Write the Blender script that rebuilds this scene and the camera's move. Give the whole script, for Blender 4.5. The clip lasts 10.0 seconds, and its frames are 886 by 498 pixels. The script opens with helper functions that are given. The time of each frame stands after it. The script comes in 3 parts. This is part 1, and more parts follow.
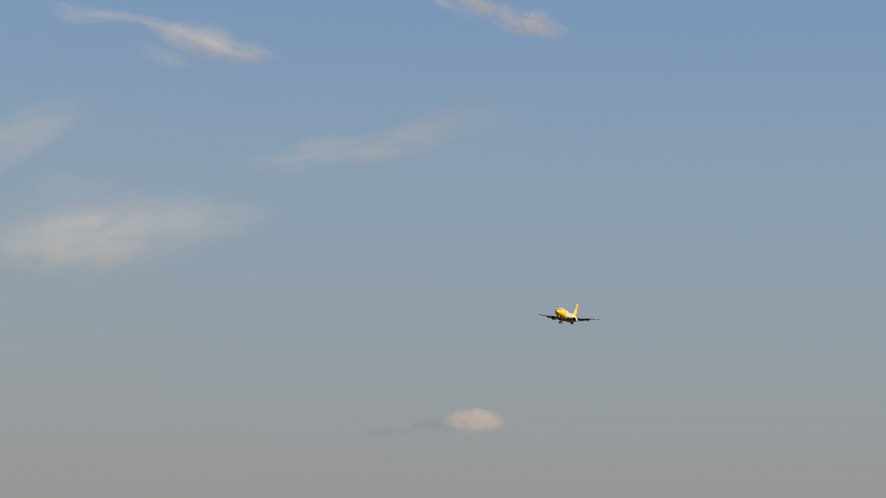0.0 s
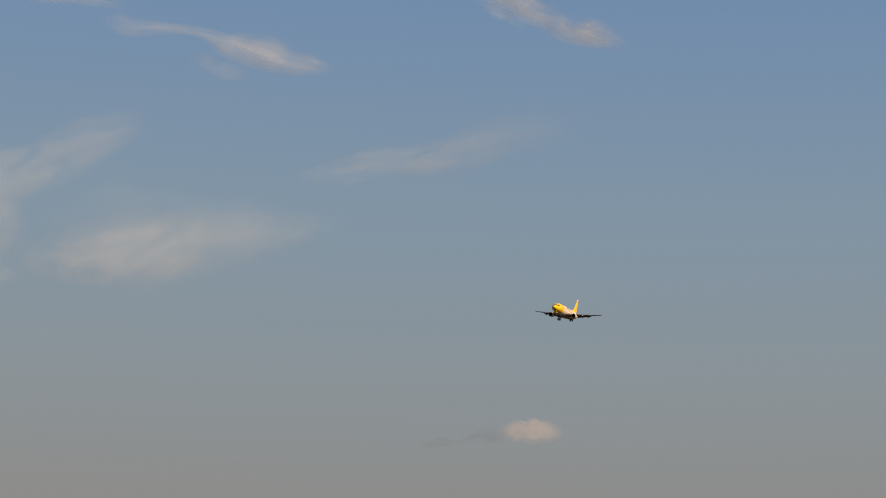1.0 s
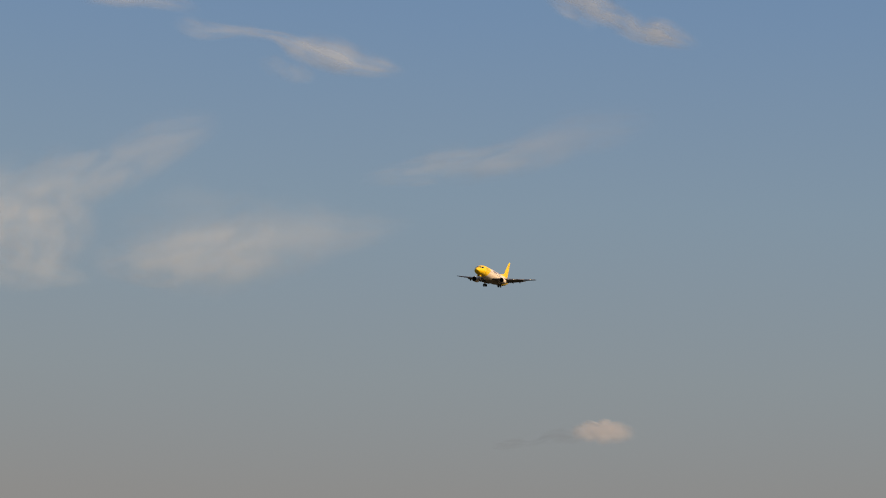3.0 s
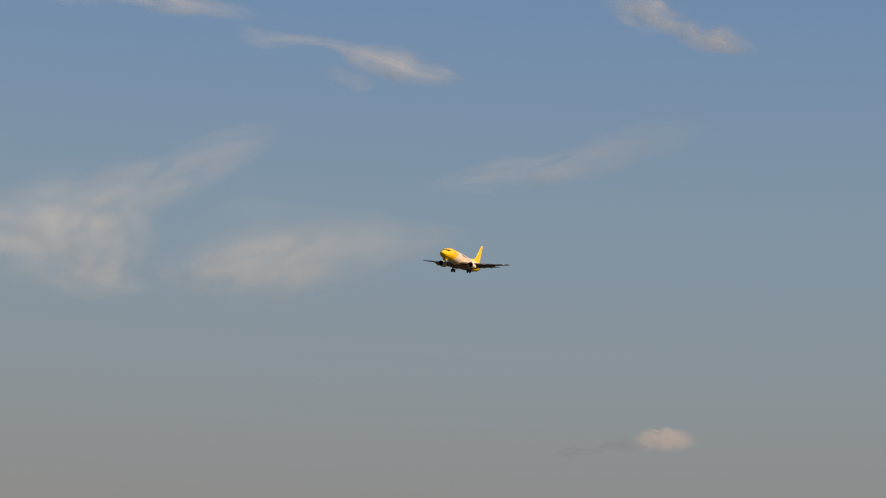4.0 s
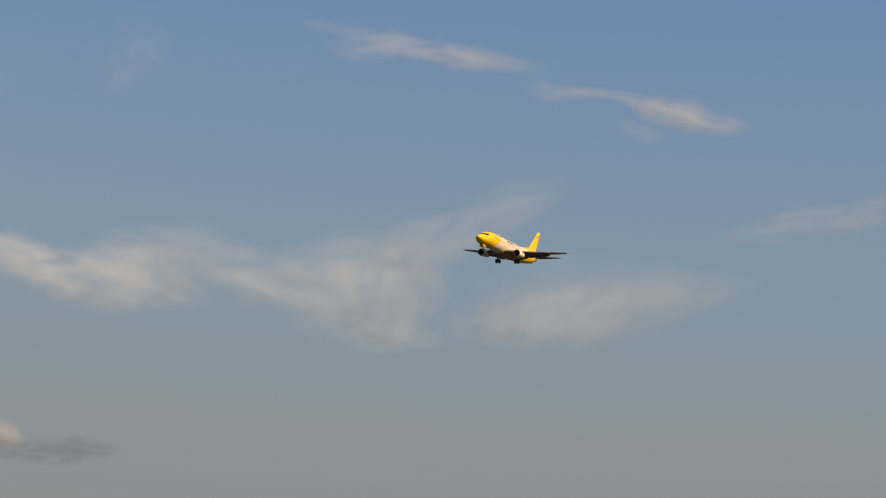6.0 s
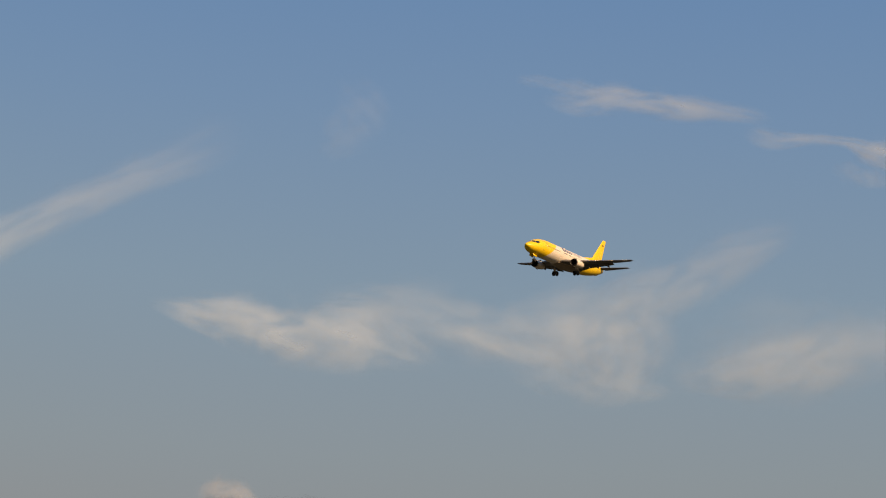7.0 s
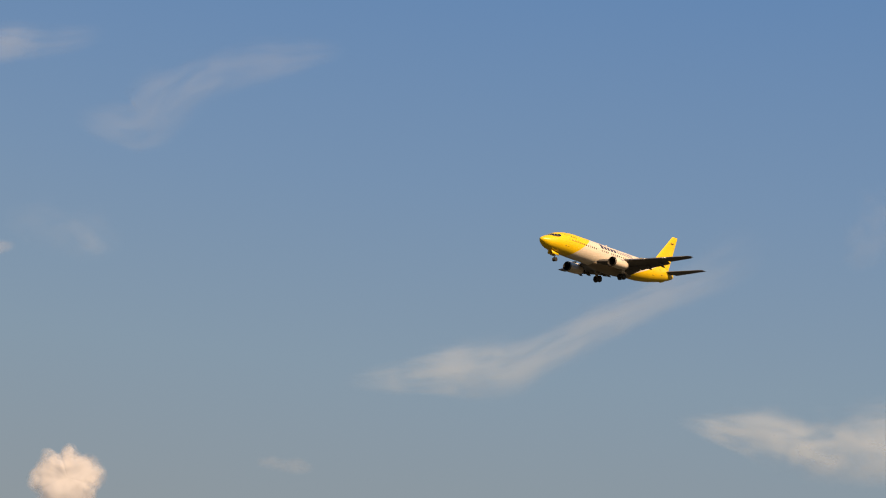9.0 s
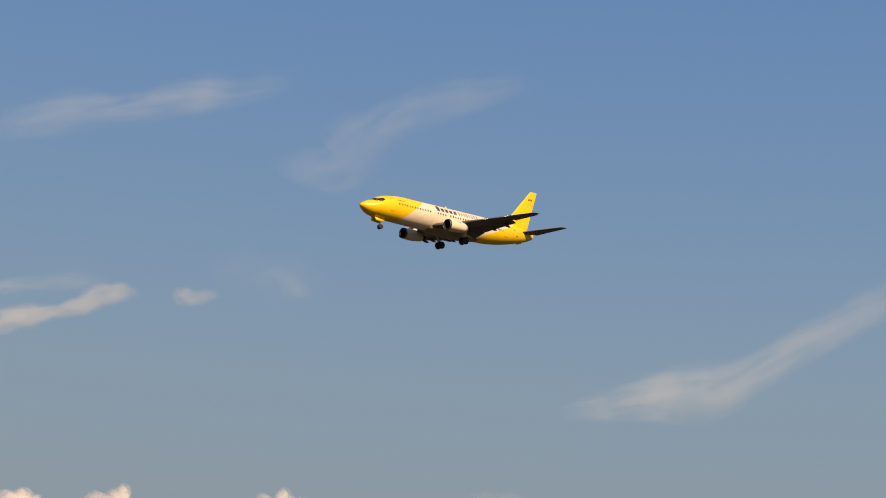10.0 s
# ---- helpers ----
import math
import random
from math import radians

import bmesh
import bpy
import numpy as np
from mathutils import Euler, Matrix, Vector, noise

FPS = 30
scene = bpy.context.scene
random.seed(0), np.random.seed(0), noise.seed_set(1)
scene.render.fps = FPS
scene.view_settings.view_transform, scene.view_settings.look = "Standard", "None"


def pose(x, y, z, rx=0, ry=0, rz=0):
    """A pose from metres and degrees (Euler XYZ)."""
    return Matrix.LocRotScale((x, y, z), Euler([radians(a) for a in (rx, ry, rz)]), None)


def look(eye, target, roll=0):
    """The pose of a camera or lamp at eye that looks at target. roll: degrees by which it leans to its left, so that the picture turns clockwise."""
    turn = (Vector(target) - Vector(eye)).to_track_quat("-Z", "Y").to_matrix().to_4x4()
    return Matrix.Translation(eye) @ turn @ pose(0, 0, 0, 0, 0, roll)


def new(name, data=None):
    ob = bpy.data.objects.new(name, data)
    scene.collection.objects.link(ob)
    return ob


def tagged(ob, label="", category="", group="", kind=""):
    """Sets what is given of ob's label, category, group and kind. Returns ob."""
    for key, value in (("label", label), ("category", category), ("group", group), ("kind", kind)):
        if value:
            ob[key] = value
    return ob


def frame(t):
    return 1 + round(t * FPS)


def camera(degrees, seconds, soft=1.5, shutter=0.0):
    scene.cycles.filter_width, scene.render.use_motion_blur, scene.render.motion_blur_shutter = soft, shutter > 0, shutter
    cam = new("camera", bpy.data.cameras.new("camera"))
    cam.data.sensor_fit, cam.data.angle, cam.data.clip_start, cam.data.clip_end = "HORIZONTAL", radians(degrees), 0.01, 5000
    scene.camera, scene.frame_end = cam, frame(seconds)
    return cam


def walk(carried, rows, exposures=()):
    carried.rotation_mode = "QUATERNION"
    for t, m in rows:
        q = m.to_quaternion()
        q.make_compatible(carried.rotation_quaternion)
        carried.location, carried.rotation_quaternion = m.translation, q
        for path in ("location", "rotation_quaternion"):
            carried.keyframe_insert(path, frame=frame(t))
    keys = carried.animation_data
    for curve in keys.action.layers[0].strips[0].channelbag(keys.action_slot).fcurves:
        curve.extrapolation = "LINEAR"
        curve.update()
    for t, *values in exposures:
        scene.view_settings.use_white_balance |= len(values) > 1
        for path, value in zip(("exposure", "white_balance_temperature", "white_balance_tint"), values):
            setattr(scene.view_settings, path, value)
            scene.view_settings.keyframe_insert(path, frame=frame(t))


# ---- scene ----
# ---- camera: at eye height over the ground, panning after the aircraft ----
cam = camera(19.9, 10.0, soft=1.1)
EYE = Vector((0, 0, 1.7))


def toward(azimuth, elevation):
    """Unit direction: azimuth in degrees from +y towards +x, elevation above the horizon."""
    a, e = radians(azimuth), radians(elevation)
    return Vector((math.sin(a) * math.cos(e), math.cos(a) * math.cos(e), math.sin(e)))


PAN = [
    (0.00, 73.397, 8.978, -0.093),
    (0.50, 72.657, 9.186, -0.116),
    (1.00, 72.110, 9.223, -0.091),
    (1.50, 71.713, 9.225, -0.126),
    (2.00, 71.316, 9.231, -0.214),
    (2.50, 70.913, 9.220, -0.218),
    (4.00, 69.092, 9.431, -0.013),
    (4.50, 67.885, 9.568, 0.062),
    (5.00, 66.330, 9.737, 0.270),
    (5.20, 65.664, 9.840, 0.424),
    (6.30, 60.976, 10.952, 0.437),
    (6.50, 59.981, 11.194, 0.240),
    (7.00, 57.217, 11.805, 0.029),
    (7.50, 54.298, 12.368, -0.057),
    (8.00, 51.317, 12.774, -0.098),
    (8.25, 50.007, 12.989, -0.409),
    (8.50, 48.444, 13.357, -0.675),
    (8.75, 46.621, 13.983, -0.101),
    (9.00, 45.056, 14.400, 0.481),
    (9.25, 43.912, 14.578, 0.322),
    (9.50, 42.577, 14.777, 0.048),
    (9.70, 41.809, 14.875, -0.537),
    (9.90, 40.971, 15.051, -1.122),
    (10.00, 40.368, 15.150, -1.418),
]
walk(cam, [(t, look(EYE, EYE + 100 * toward(a, e), r)) for t, a, e, r in PAN],
     [(0.0, 0.70), (0.5, 0.68), (1.0, 0.47), (4.0, 0.46), (7.0, 0.48), (10.0, 0.56)])

# ---- sky and sun ----
SUN_AZ, SUN_EL = 195.0, 32.5
world = bpy.data.worlds.new("sky")
scene.world = world
world.use_nodes = True
wn, wl = world.node_tree.nodes, world.node_tree.links
wn.clear()
sky = wn.new("ShaderNodeTexSky")
sky.sky_type = "NISHITA"
sky.sun_disc = False
sky.sun_elevation, sky.sun_rotation = radians(SUN_EL), radians(SUN_AZ)
sky.air_density, sky.dust_density, sky.ozone_density = 1.0, 2.0, 1.5
coord = wn.new("ShaderNodeTexCoord")
split = wn.new("ShaderNodeSeparateXYZ")
wl.new(coord.outputs["Generated"], split.inputs[0])
# evening haze: warm grey at the horizon, clearing to blue with height
haze = wn.new("ShaderNodeValToRGB")
# the haze lies thicker towards the north-west than towards the east
lean = wn.new("ShaderNodeMath")
lean.operation = "MULTIPLY_ADD"
lean.inputs[1].default_value = 0.11
wl.new(split.outputs["X"], lean.inputs[0])
height = wn.new("ShaderNodeMath")
height.operation = "SUBTRACT"
height.inputs[1].default_value = 0.088
wl.new(split.outputs["Z"], lean.inputs[2])
wl.new(lean.outputs[0], height.inputs[0])
wl.new(height.outputs[0], haze.inputs[0])
HAZE = ((0.00, (0.276, 0.250, 0.235)), (0.075, (0.267, 0.257, 0.250)), (0.125, (0.256, 0.288, 0.307)),
        (0.19, (0.225, 0.301, 0.374)), (0.26, (0.174, 0.272, 0.415)), (0.345, (0.118, 0.231, 0.432)), (0.6, (0.09, 0.18, 0.36)), (1.0, (0.05, 0.11, 0.26)))
for i, (at, colour) in enumerate(HAZE):
    stop = haze.color_ramp.elements[i] if i < 2 else haze.color_ramp.elements.new(at)
    stop.position, stop.color = at, (*colour, 1)
scaled = wn.new("ShaderNodeMix")
scaled.data_type, scaled.blend_type = "RGBA", "MULTIPLY"
scaled.inputs["Factor"].default_value = 1.0
scaled.inputs[7].default_value = (0.08, 0.08, 0.08, 1)
wl.new(sky.outputs[0], scaled.inputs[6])
blend = wn.new("ShaderNodeMix")
blend.data_type = "RGBA"
blend.inputs["Factor"].default_value = 0.90
wl.new(scaled.outputs[2], blend.inputs[6])
wl.new(haze.outputs[0], blend.inputs[7])
back = wn.new("ShaderNodeBackground")
back.inputs[1].default_value = 0.72
wl.new(blend.outputs[2], back.inputs[0])
wout = wn.new("ShaderNodeOutputWorld")
wl.new(back.outputs[0], wout.inputs[0])

sun = new("sun", bpy.data.lights.new("sun", "SUN"))
sun.data.energy, sun.data.angle, sun.data.color = 5.0, radians(0.5), (1.0, 0.65, 0.35)
sun.matrix_world = look(1000 * toward(SUN_AZ, SUN_EL), (0, 0, 0))


# ---- materials ----
def material(name):
    m = bpy.data.materials.new(name)
    m.use_nodes = True
    n, l = m.node_tree.nodes, m.node_tree.links
    return m, n, l, n["Principled BSDF"]


def grime(n, l, source, shader, scale, low, high, streak=(1, 1, 1)):
    """Multiplies a colour by two scales of faint dirt."""
    tc = n.new("ShaderNodeTexCoord")
    mp = n.new("ShaderNodeMapping")
    mp.inputs["Scale"].default_value = streak
    l.new(tc.outputs["Object"], mp.inputs[0])
    mixed = source
    for s, lo in ((scale, low), (scale * 9, (low + high) / 2)):
        t = n.new("ShaderNodeTexNoise")
        t.inputs["Scale"].default_value, t.inputs["Detail"].default_value = s, 6
        l.new(mp.outputs[0], t.inputs["Vector"])
        r = n.new("ShaderNodeMapRange")
        r.inputs[1].default_value, r.inputs[2].default_value = 0.3, 0.65
        r.inputs[3].default_value, r.inputs[4].default_value = lo, high
        l.new(t.outputs[0], r.inputs[0])
        x = n.new("ShaderNodeMix")
        x.data_type, x.blend_type = "RGBA", "MULTIPLY"
        x.inputs["Factor"].default_value = 1
        l.new(mixed, x.inputs[6])
        l.new(r.outputs[0], x.inputs[7])
        mixed = x.outputs[2]
    l.new(mixed, shader.inputs["Base Color"])
    return tc


def painted(name, colour, rough=0.35, metal=0.0, low=0.85, scale=0.5, streak=(0.3, 1, 1)):
    m, n, l, s = material(name)
    c = n.new("ShaderNodeRGB")
    c.outputs[0].default_value = (*colour, 1)
    s.inputs["Roughness"].default_value, s.inputs["Metallic"].default_value = rough, metal
    grime(n, l, c.outputs[0], s, scale, low, 1.0, streak)
    return m


YELLOW, WHITE = (0.83, 0.58, 0.005), (0.73, 0.67, 0.58)


def livery():
    """Fuselage paint: yellow nose and tail with slanted edges, white between."""
    m, n, l, s = material("fuselage_paint")
    tc = n.new("ShaderNodeTexCoord")
    xyz = n.new("ShaderNodeSeparateXYZ")
    l.new(tc.outputs["Object"], xyz.inputs[0])

    def edge(slope, at, sense):
        a = n.new("ShaderNodeMath")
        a.operation = "MULTIPLY_ADD"
        a.inputs[1].default_value = slope
        l.new(xyz.outputs["Z"], a.inputs[0])
        l.new(xyz.outputs["X"], a.inputs[2])
        b = n.new("ShaderNodeMath")
        b.operation = sense
        b.inputs[1].default_value = at
        l.new(a.outputs[0], b.inputs[0])
        return b.outputs[0]
    both = n.new("ShaderNodeMath")
    both.operation = "MAXIMUM"
    l.new(edge(1.28, -8.95, "GREATER_THAN"), both.inputs[0])
    l.new(edge(2.35, -26.2, "LESS_THAN"), both.inputs[1])
    x = n.new("ShaderNodeMix")
    x.data_type = "RGBA"
    x.inputs[6].default_value, x.inputs[7].default_value = (*WHITE, 1), (*YELLOW, 1)
    l.new(both.outputs[0], x.inputs["Factor"])
    s.inputs["Roughness"].default_value = 0.38
    grime(n, l, x.outputs[2], s, 0.6, 0.86, 1.0, (0.3, 1, 1))
    return m


M_FUSELAGE = livery()
M_YELLOW = painted("yellow_paint", YELLOW, 0.38)
M_WHITE = painted("white_paint", WHITE, 0.38)
M_GREY = painted("grey_wing_paint", (0.115, 0.113, 0.115), 0.55, low=0.7, scale=0.8, streak=(0.2, 1, 1))
M_METAL = painted("bare_metal", (0.55, 0.54, 0.53), 0.32, 0.9)
M_LIP = painted("dull_metal", (0.11, 0.105, 0.10), 0.42, 0.7)
M_DARK = painted("dark_metal", (0.022, 0.021, 0.020), 0.6, 0.2)
M_BELLY = painted("belly_paint", (0.30, 0.25, 0.19), 0.6, low=0.62)
M_TYRE = painted("tyre_rubber", (0.022, 0.021, 0.02), 0.8)
M_GLASS = painted("dark_glazing", (0.02, 0.022, 0.026), 0.12, low=0.95)
M_BLUE = painted("dark_blue_paint", (0.05, 0.06, 0.14), 0.4)
M_SLATE = painted("slate_paint", (0.30, 0.31, 0.37), 0.4)
M_BRONZE = painted("bronze_paint", (0.22, 0.14, 0.03), 0.45)
M_BLACK = painted("black_paint", (0.03, 0.03, 0.03), 0.45)


def cloud_material(name, colour, low, high, size, peak=0.5, swirl=0.7, detail=5, rough=0.56, wild=2.4):
    """Thin cloud: lit by the sun, see-through where the vapour thins out; the object's alpha is its thickness."""
    m, n, l, s = material(name)
    n.remove(s)
    uv = n.new("ShaderNodeTexCoord")
    xyz = n.new("ShaderNodeSeparateXYZ")
    l.new(uv.outputs["UV"], xyz.inputs[0])

    def math_node(op, a, b=None):
        k = n.new("ShaderNodeMath")
        k.operation = op
        for i, v in enumerate((a, b)):
            if v is None:
                continue
            if isinstance(v, (int, float)):
                k.inputs[i].default_value = v
            else:
                l.new(v, k.inputs[i])
        return k.outputs[0]

    def smooth(v, a, b):
        r = n.new("ShaderNodeMapRange")
        r.interpolation_type = "SMOOTHSTEP"
        r.inputs[1].default_value, r.inputs[2].default_value = a, b
        l.new(v, r.inputs[0])
        return r.outputs[0]

    def noise_at(source, scale, detail, stretch=(1, 1, 1)):
        mp = n.new("ShaderNodeMapping")
        mp.inputs["Scale"].default_value = stretch
        l.new(source, mp.inputs[0])
        t = n.new("ShaderNodeTexNoise")
        t.inputs["Scale"].default_value, t.inputs["Detail"].default_value = scale, detail
        t.inputs["Roughness"].default_value, t.inputs["Distortion"].default_value = rough, swirl
        l.new(mp.outputs[0], t.inputs["Vector"])
        return t.outputs[0]
    # v runs across the band, densest a little below the middle; two noises eat into the margin and open gaps
    broad = noise_at(uv.outputs["Object"], 1 / (size * 1.5), detail)
    along = noise_at(uv.outputs["UV"], 1.0, detail, (5.0, 4.5, 1))
    fine = noise_at(uv.outputs["Object"], 2.6 / size, detail)
    low_side = math_node("MULTIPLY", math_node("SUBTRACT", peak, xyz.outputs["Y"]), 1 / peak)
    high_side = math_node("MULTIPLY", math_node("SUBTRACT", xyz.outputs["Y"], peak), 1 / (1 - peak))
    off = math_node("MAXIMUM", low_side, high_side)
    inside = math_node("SUBTRACT", 1.0, math_node("MULTIPLY", off, off))
    ragged = math_node("ADD", math_node("MULTIPLY", math_node("SUBTRACT", broad, 0.5), wild), math_node("MULTIPLY", math_node("SUBTRACT", along, 0.5), wild))
    ragged = math_node("ADD", ragged, math_node("MULTIPLY", math_node("SUBTRACT", fine, 0.5), 0.4 * wild))
    body = smooth(math_node("ADD", math_node("MULTIPLY", inside, 1.15), ragged), low, high)
    rim = smooth(inside, 0.0, 1.0)
    ends = smooth(math_node("MULTIPLY", xyz.outputs["X"], math_node("SUBTRACT", 1.0, xyz.outputs["X"])), 0.0, 0.16)
    vapour = n.new("ShaderNodeAttribute")
    vapour.attribute_name = "vapour"
    dens = math_node("MULTIPLY", math_node("MULTIPLY", body, rim), ends)
    info = n.new("ShaderNodeObjectInfo")
    alpha = math_node("MULTIPLY", math_node("MULTIPLY", dens, vapour.outputs["Fac"]), info.outputs["Alpha"])
    dif, tra, lit = n.new("ShaderNodeBsdfDiffuse"), n.new("ShaderNodeBsdfTranslucent"), n.new("ShaderNodeMixShader")
    for k in (dif, tra):
        k.inputs[0].default_value = (*colour, 1)
    lit.inputs[0].default_value = 0.3
    l.new(dif.outputs[0], lit.inputs[1])
    l.new(tra.outputs[0], lit.inputs[2])
    clear, out = n.new("ShaderNodeBsdfTransparent"), n.new("ShaderNodeMixShader")
    l.new(alpha, out.inputs[0])
    l.new(clear.outputs[0], out.inputs[1])
    l.new(lit.outputs[0], out.inputs[2])
    l.new(out.outputs[0], n["Material Output"].inputs[0])
    return m


M_CLOUD = {
    "cirrus_cloud": cloud_material("cirrus_vapour", (0.67, 0.78, 0.91), 0.05, 2.0, 95, 0.42, 0.4),
    "cumulus_cloud": cloud_material("cumulus_vapour", (0.68, 0.72, 0.79), 0.15, 1.5, 38, 0.45, 0.1, 4, 0.5, 1.9),
    # darker copy of the cloud colour, for cloud lying in its own shade
    "shaded_cloud": cloud_material("shaded_vapour", (0.50, 0.50, 0.55), 0.15, 1.6, 60),
}


def heap_material(name="heaped_vapour", fray=1.0, lo=-0.90, hi=-0.36):
    """Heaped cloud: bright vapour whose rim frays; the UV's x runs from core (0) to rim (1)."""
    m, n, l, s = material(name)
    n.remove(s)
    tc = n.new("ShaderNodeTexCoord")
    xyz = n.new("ShaderNodeSeparateXYZ")
    l.new(tc.outputs["UV"], xyz.inputs[0])
    total = None
    for size, weight in ((26, 0.62 * fray), (9, 0.34 * fray)):
        t = n.new("ShaderNodeTexNoise")
        t.inputs["Scale"].default_value, t.inputs["Detail"].default_value, t.inputs["Roughness"].default_value = 1 / size, 3, 0.5
        l.new(tc.outputs["Object"], t.inputs["Vector"])
        k = n.new("ShaderNodeMath")
        k.operation = "MULTIPLY_ADD"
        k.inputs[1].default_value, k.inputs[2].default_value = weight, -weight / 2
        l.new(t.outputs[0], k.inputs[0])
        if total is None:
            total = k.outputs[0]
        else:
            l.new(total, k.inputs[2])
            total = k.outputs[0]
    inside = n.new("ShaderNodeMath")
    inside.operation = "SUBTRACT"
    l.new(total, inside.inputs[0])
    l.new(xyz.outputs["X"], inside.inputs[1])
    r = n.new("ShaderNodeMapRange")
    r.interpolation_type = "SMOOTHSTEP"
    r.inputs[1].default_value, r.inputs[2].default_value = lo, hi
    l.new(inside.outputs[0], r.inputs[0])
    rim = n.new("ShaderNodeMapRange")
    rim.inputs[1].default_value, rim.inputs[2].default_value = 1.0, 0.86
    l.new(xyz.outputs["X"], rim.inputs[0])
    info = n.new("ShaderNodeObjectInfo")
    a, b = n.new("ShaderNodeMath"), n.new("ShaderNodeMath")
    a.operation = b.operation = "MULTIPLY"
    l.new(r.outputs[0], a.inputs[0])
    l.new(info.outputs["Alpha"], a.inputs[1])
    l.new(a.outputs[0], b.inputs[0])
    l.new(rim.outputs[0], b.inputs[1])
    dif, tra, lit = n.new("ShaderNodeBsdfDiffuse"), n.new("ShaderNodeBsdfTranslucent"), n.new("ShaderNodeMixShader")
    for k in (dif, tra):
        k.inputs[0].default_value = (0.70, 0.72, 0.78, 1)
    lit.inputs[0].default_value = 0.3
    l.new(dif.outputs[0], lit.inputs[1])
    l.new(tra.outputs[0], lit.inputs[2])
    clear, out = n.new("ShaderNodeBsdfTransparent"), n.new("ShaderNodeMixShader")
    l.new(b.outputs[0], out.inputs[0])
    l.new(clear.outputs[0], out.inputs[1])
    l.new(lit.outputs[0], out.inputs[2])
    l.new(out.outputs[0], n["Material Output"].inputs[0])
    return m


M_HEAP = heap_material()
M_SOFT_HEAP = heap_material("soft_heaped_vapour", 0.5, -1.0, -0.25)


# ---- helpers ----
def part(name, bm, mat, parent=None, label="", smooth=True):
    """Links a bmesh as one mesh object under a thing or a part."""
    me = bpy.data.meshes.new(name)
    bmesh.ops.recalc_face_normals(bm, faces=bm.faces)
    bm.to_mesh(me)
    bm.free()
    for p in me.polygons:
        p.use_smooth = smooth
    me.materials.append(mat)
    ob = new(name, me)
    ob.parent = parent
    return tagged(ob, label)


def interp(xs, ys, x):
    """Smooth curve through stations."""
    if x <= xs[0]:
        return ys[0]
    if x >= xs[-1]:
        return ys[-1]
    i = max(k for k in range(len(xs) - 1) if xs[k] <= x)

    def slope(k):
        if k == 0 or k == len(xs) - 1:
            a, b = (0, 1) if k == 0 else (len(xs) - 2, len(xs) - 1)
            return (ys[b] - ys[a]) / (xs[b] - xs[a])
        d0, d1 = (ys[k] - ys[k - 1]) / (xs[k] - xs[k - 1]), (ys[k + 1] - ys[k]) / (xs[k + 1] - xs[k])
        return 0 if d0 * d1 <= 0 else 2 * d0 * d1 / (d0 + d1)
    h = xs[i + 1] - xs[i]
    s = (x - xs[i]) / h
    m0, m1 = slope(i) * h, slope(i + 1) * h
    return ((2 * s ** 3 - 3 * s ** 2 + 1) * ys[i] + (s ** 3 - 2 * s ** 2 + s) * m0 + (3 * s ** 2 - 2 * s ** 3) * ys[i + 1] + (s ** 3 - s ** 2) * m1)


def loft(rings, close_ends=True):
    """Skin over rings of equal length (each closed)."""
    bm = bmesh.new()
    vs = [[bm.verts.new(p) for p in ring] for ring in rings]
    k = len(rings[0])
    for a, b in zip(vs, vs[1:]):
        for i in range(k):
            bm.faces.new((a[i], a[(i + 1) % k], b[(i + 1) % k], b[i]))
    if close_ends:
        bm.faces.new(vs[0])
        bm.faces.new(vs[-1])
    return bm


def tube(a, b, r0, r1=None, seg=14):
    """A round bar from a to b."""
    a, b = Vector(a), Vector(b)
    r1 = r0 if r1 is None else r1
    q = (b - a).to_track_quat("Z", "Y")
    def ring(c, r):
        return [c + q @ Vector((r * math.cos(2 * math.pi * i / seg), r * math.sin(2 * math.pi * i / seg), 0)) for i in range(seg)]
    return loft([ring(a, r0), ring(b, r1)])


def spun(profile, axis_z=0.0, centre=(0, 0, 0), seg=40, flat=0.0):
    """Revolves (x, r) about the x axis; flat pulls in the underside."""
    cx, cy, cz = centre
    rings = []
    for x, r in profile:
        ring = []
        for i in range(seg):
            a = 2 * math.pi * i / seg
            y, z = r * math.cos(a), r * math.sin(a)
            if z < 0:
                z *= 1 - flat
                y *= 1 + 0.35 * flat * min(1, -z / max(r, 1e-6) * 2)
            ring.append((cx + x, cy + y, cz + z))
        rings.append(ring)
    return loft(rings, False)


def wheel_mesh(centre, r, w, seg=28):
    """Tyre with rounded shoulders, axis along y."""
    cx, cy, cz = centre
    prof = [(-w / 2, r * 0.55), (-w / 2, r * 0.86), (-w * 0.36, r * 0.97), (-w * 0.15, r), (w * 0.15, r), (w * 0.36, r * 0.97), (w / 2, r * 0.86), (w / 2, r * 0.55)]
    return loft([[(cx + q * math.cos(2 * math.pi * i / seg), cy + y, cz + q * math.sin(2 * math.pi * i / seg)) for i in range(seg)] for y, q in prof])


# ---- ground ----
def ground():
    bm = bmesh.new()
    bmesh.ops.create_circle(bm, cap_ends=True, radius=6000, segments=96)
    m, n, l, s = material("unseen_dark_ground")
    c = n.new("ShaderNodeRGB")
    # unseen sheet; this dark colour keeps bounce on the aircraft's undersides low
    c.outputs[0].default_value = (0.036, 0.036, 0.017, 1)
    s.inputs["Roughness"].default_value = 0.95
    grime(n, l, c.outputs[0], s, 0.02, 0.6, 1.0)
    return tagged(part("ground", bm, m, smooth=False), "flat dark green ground, added out of view, reaching the horizon", "ground", kind="structure")


ground()

# ---- clouds ----
FAR = 4300.0


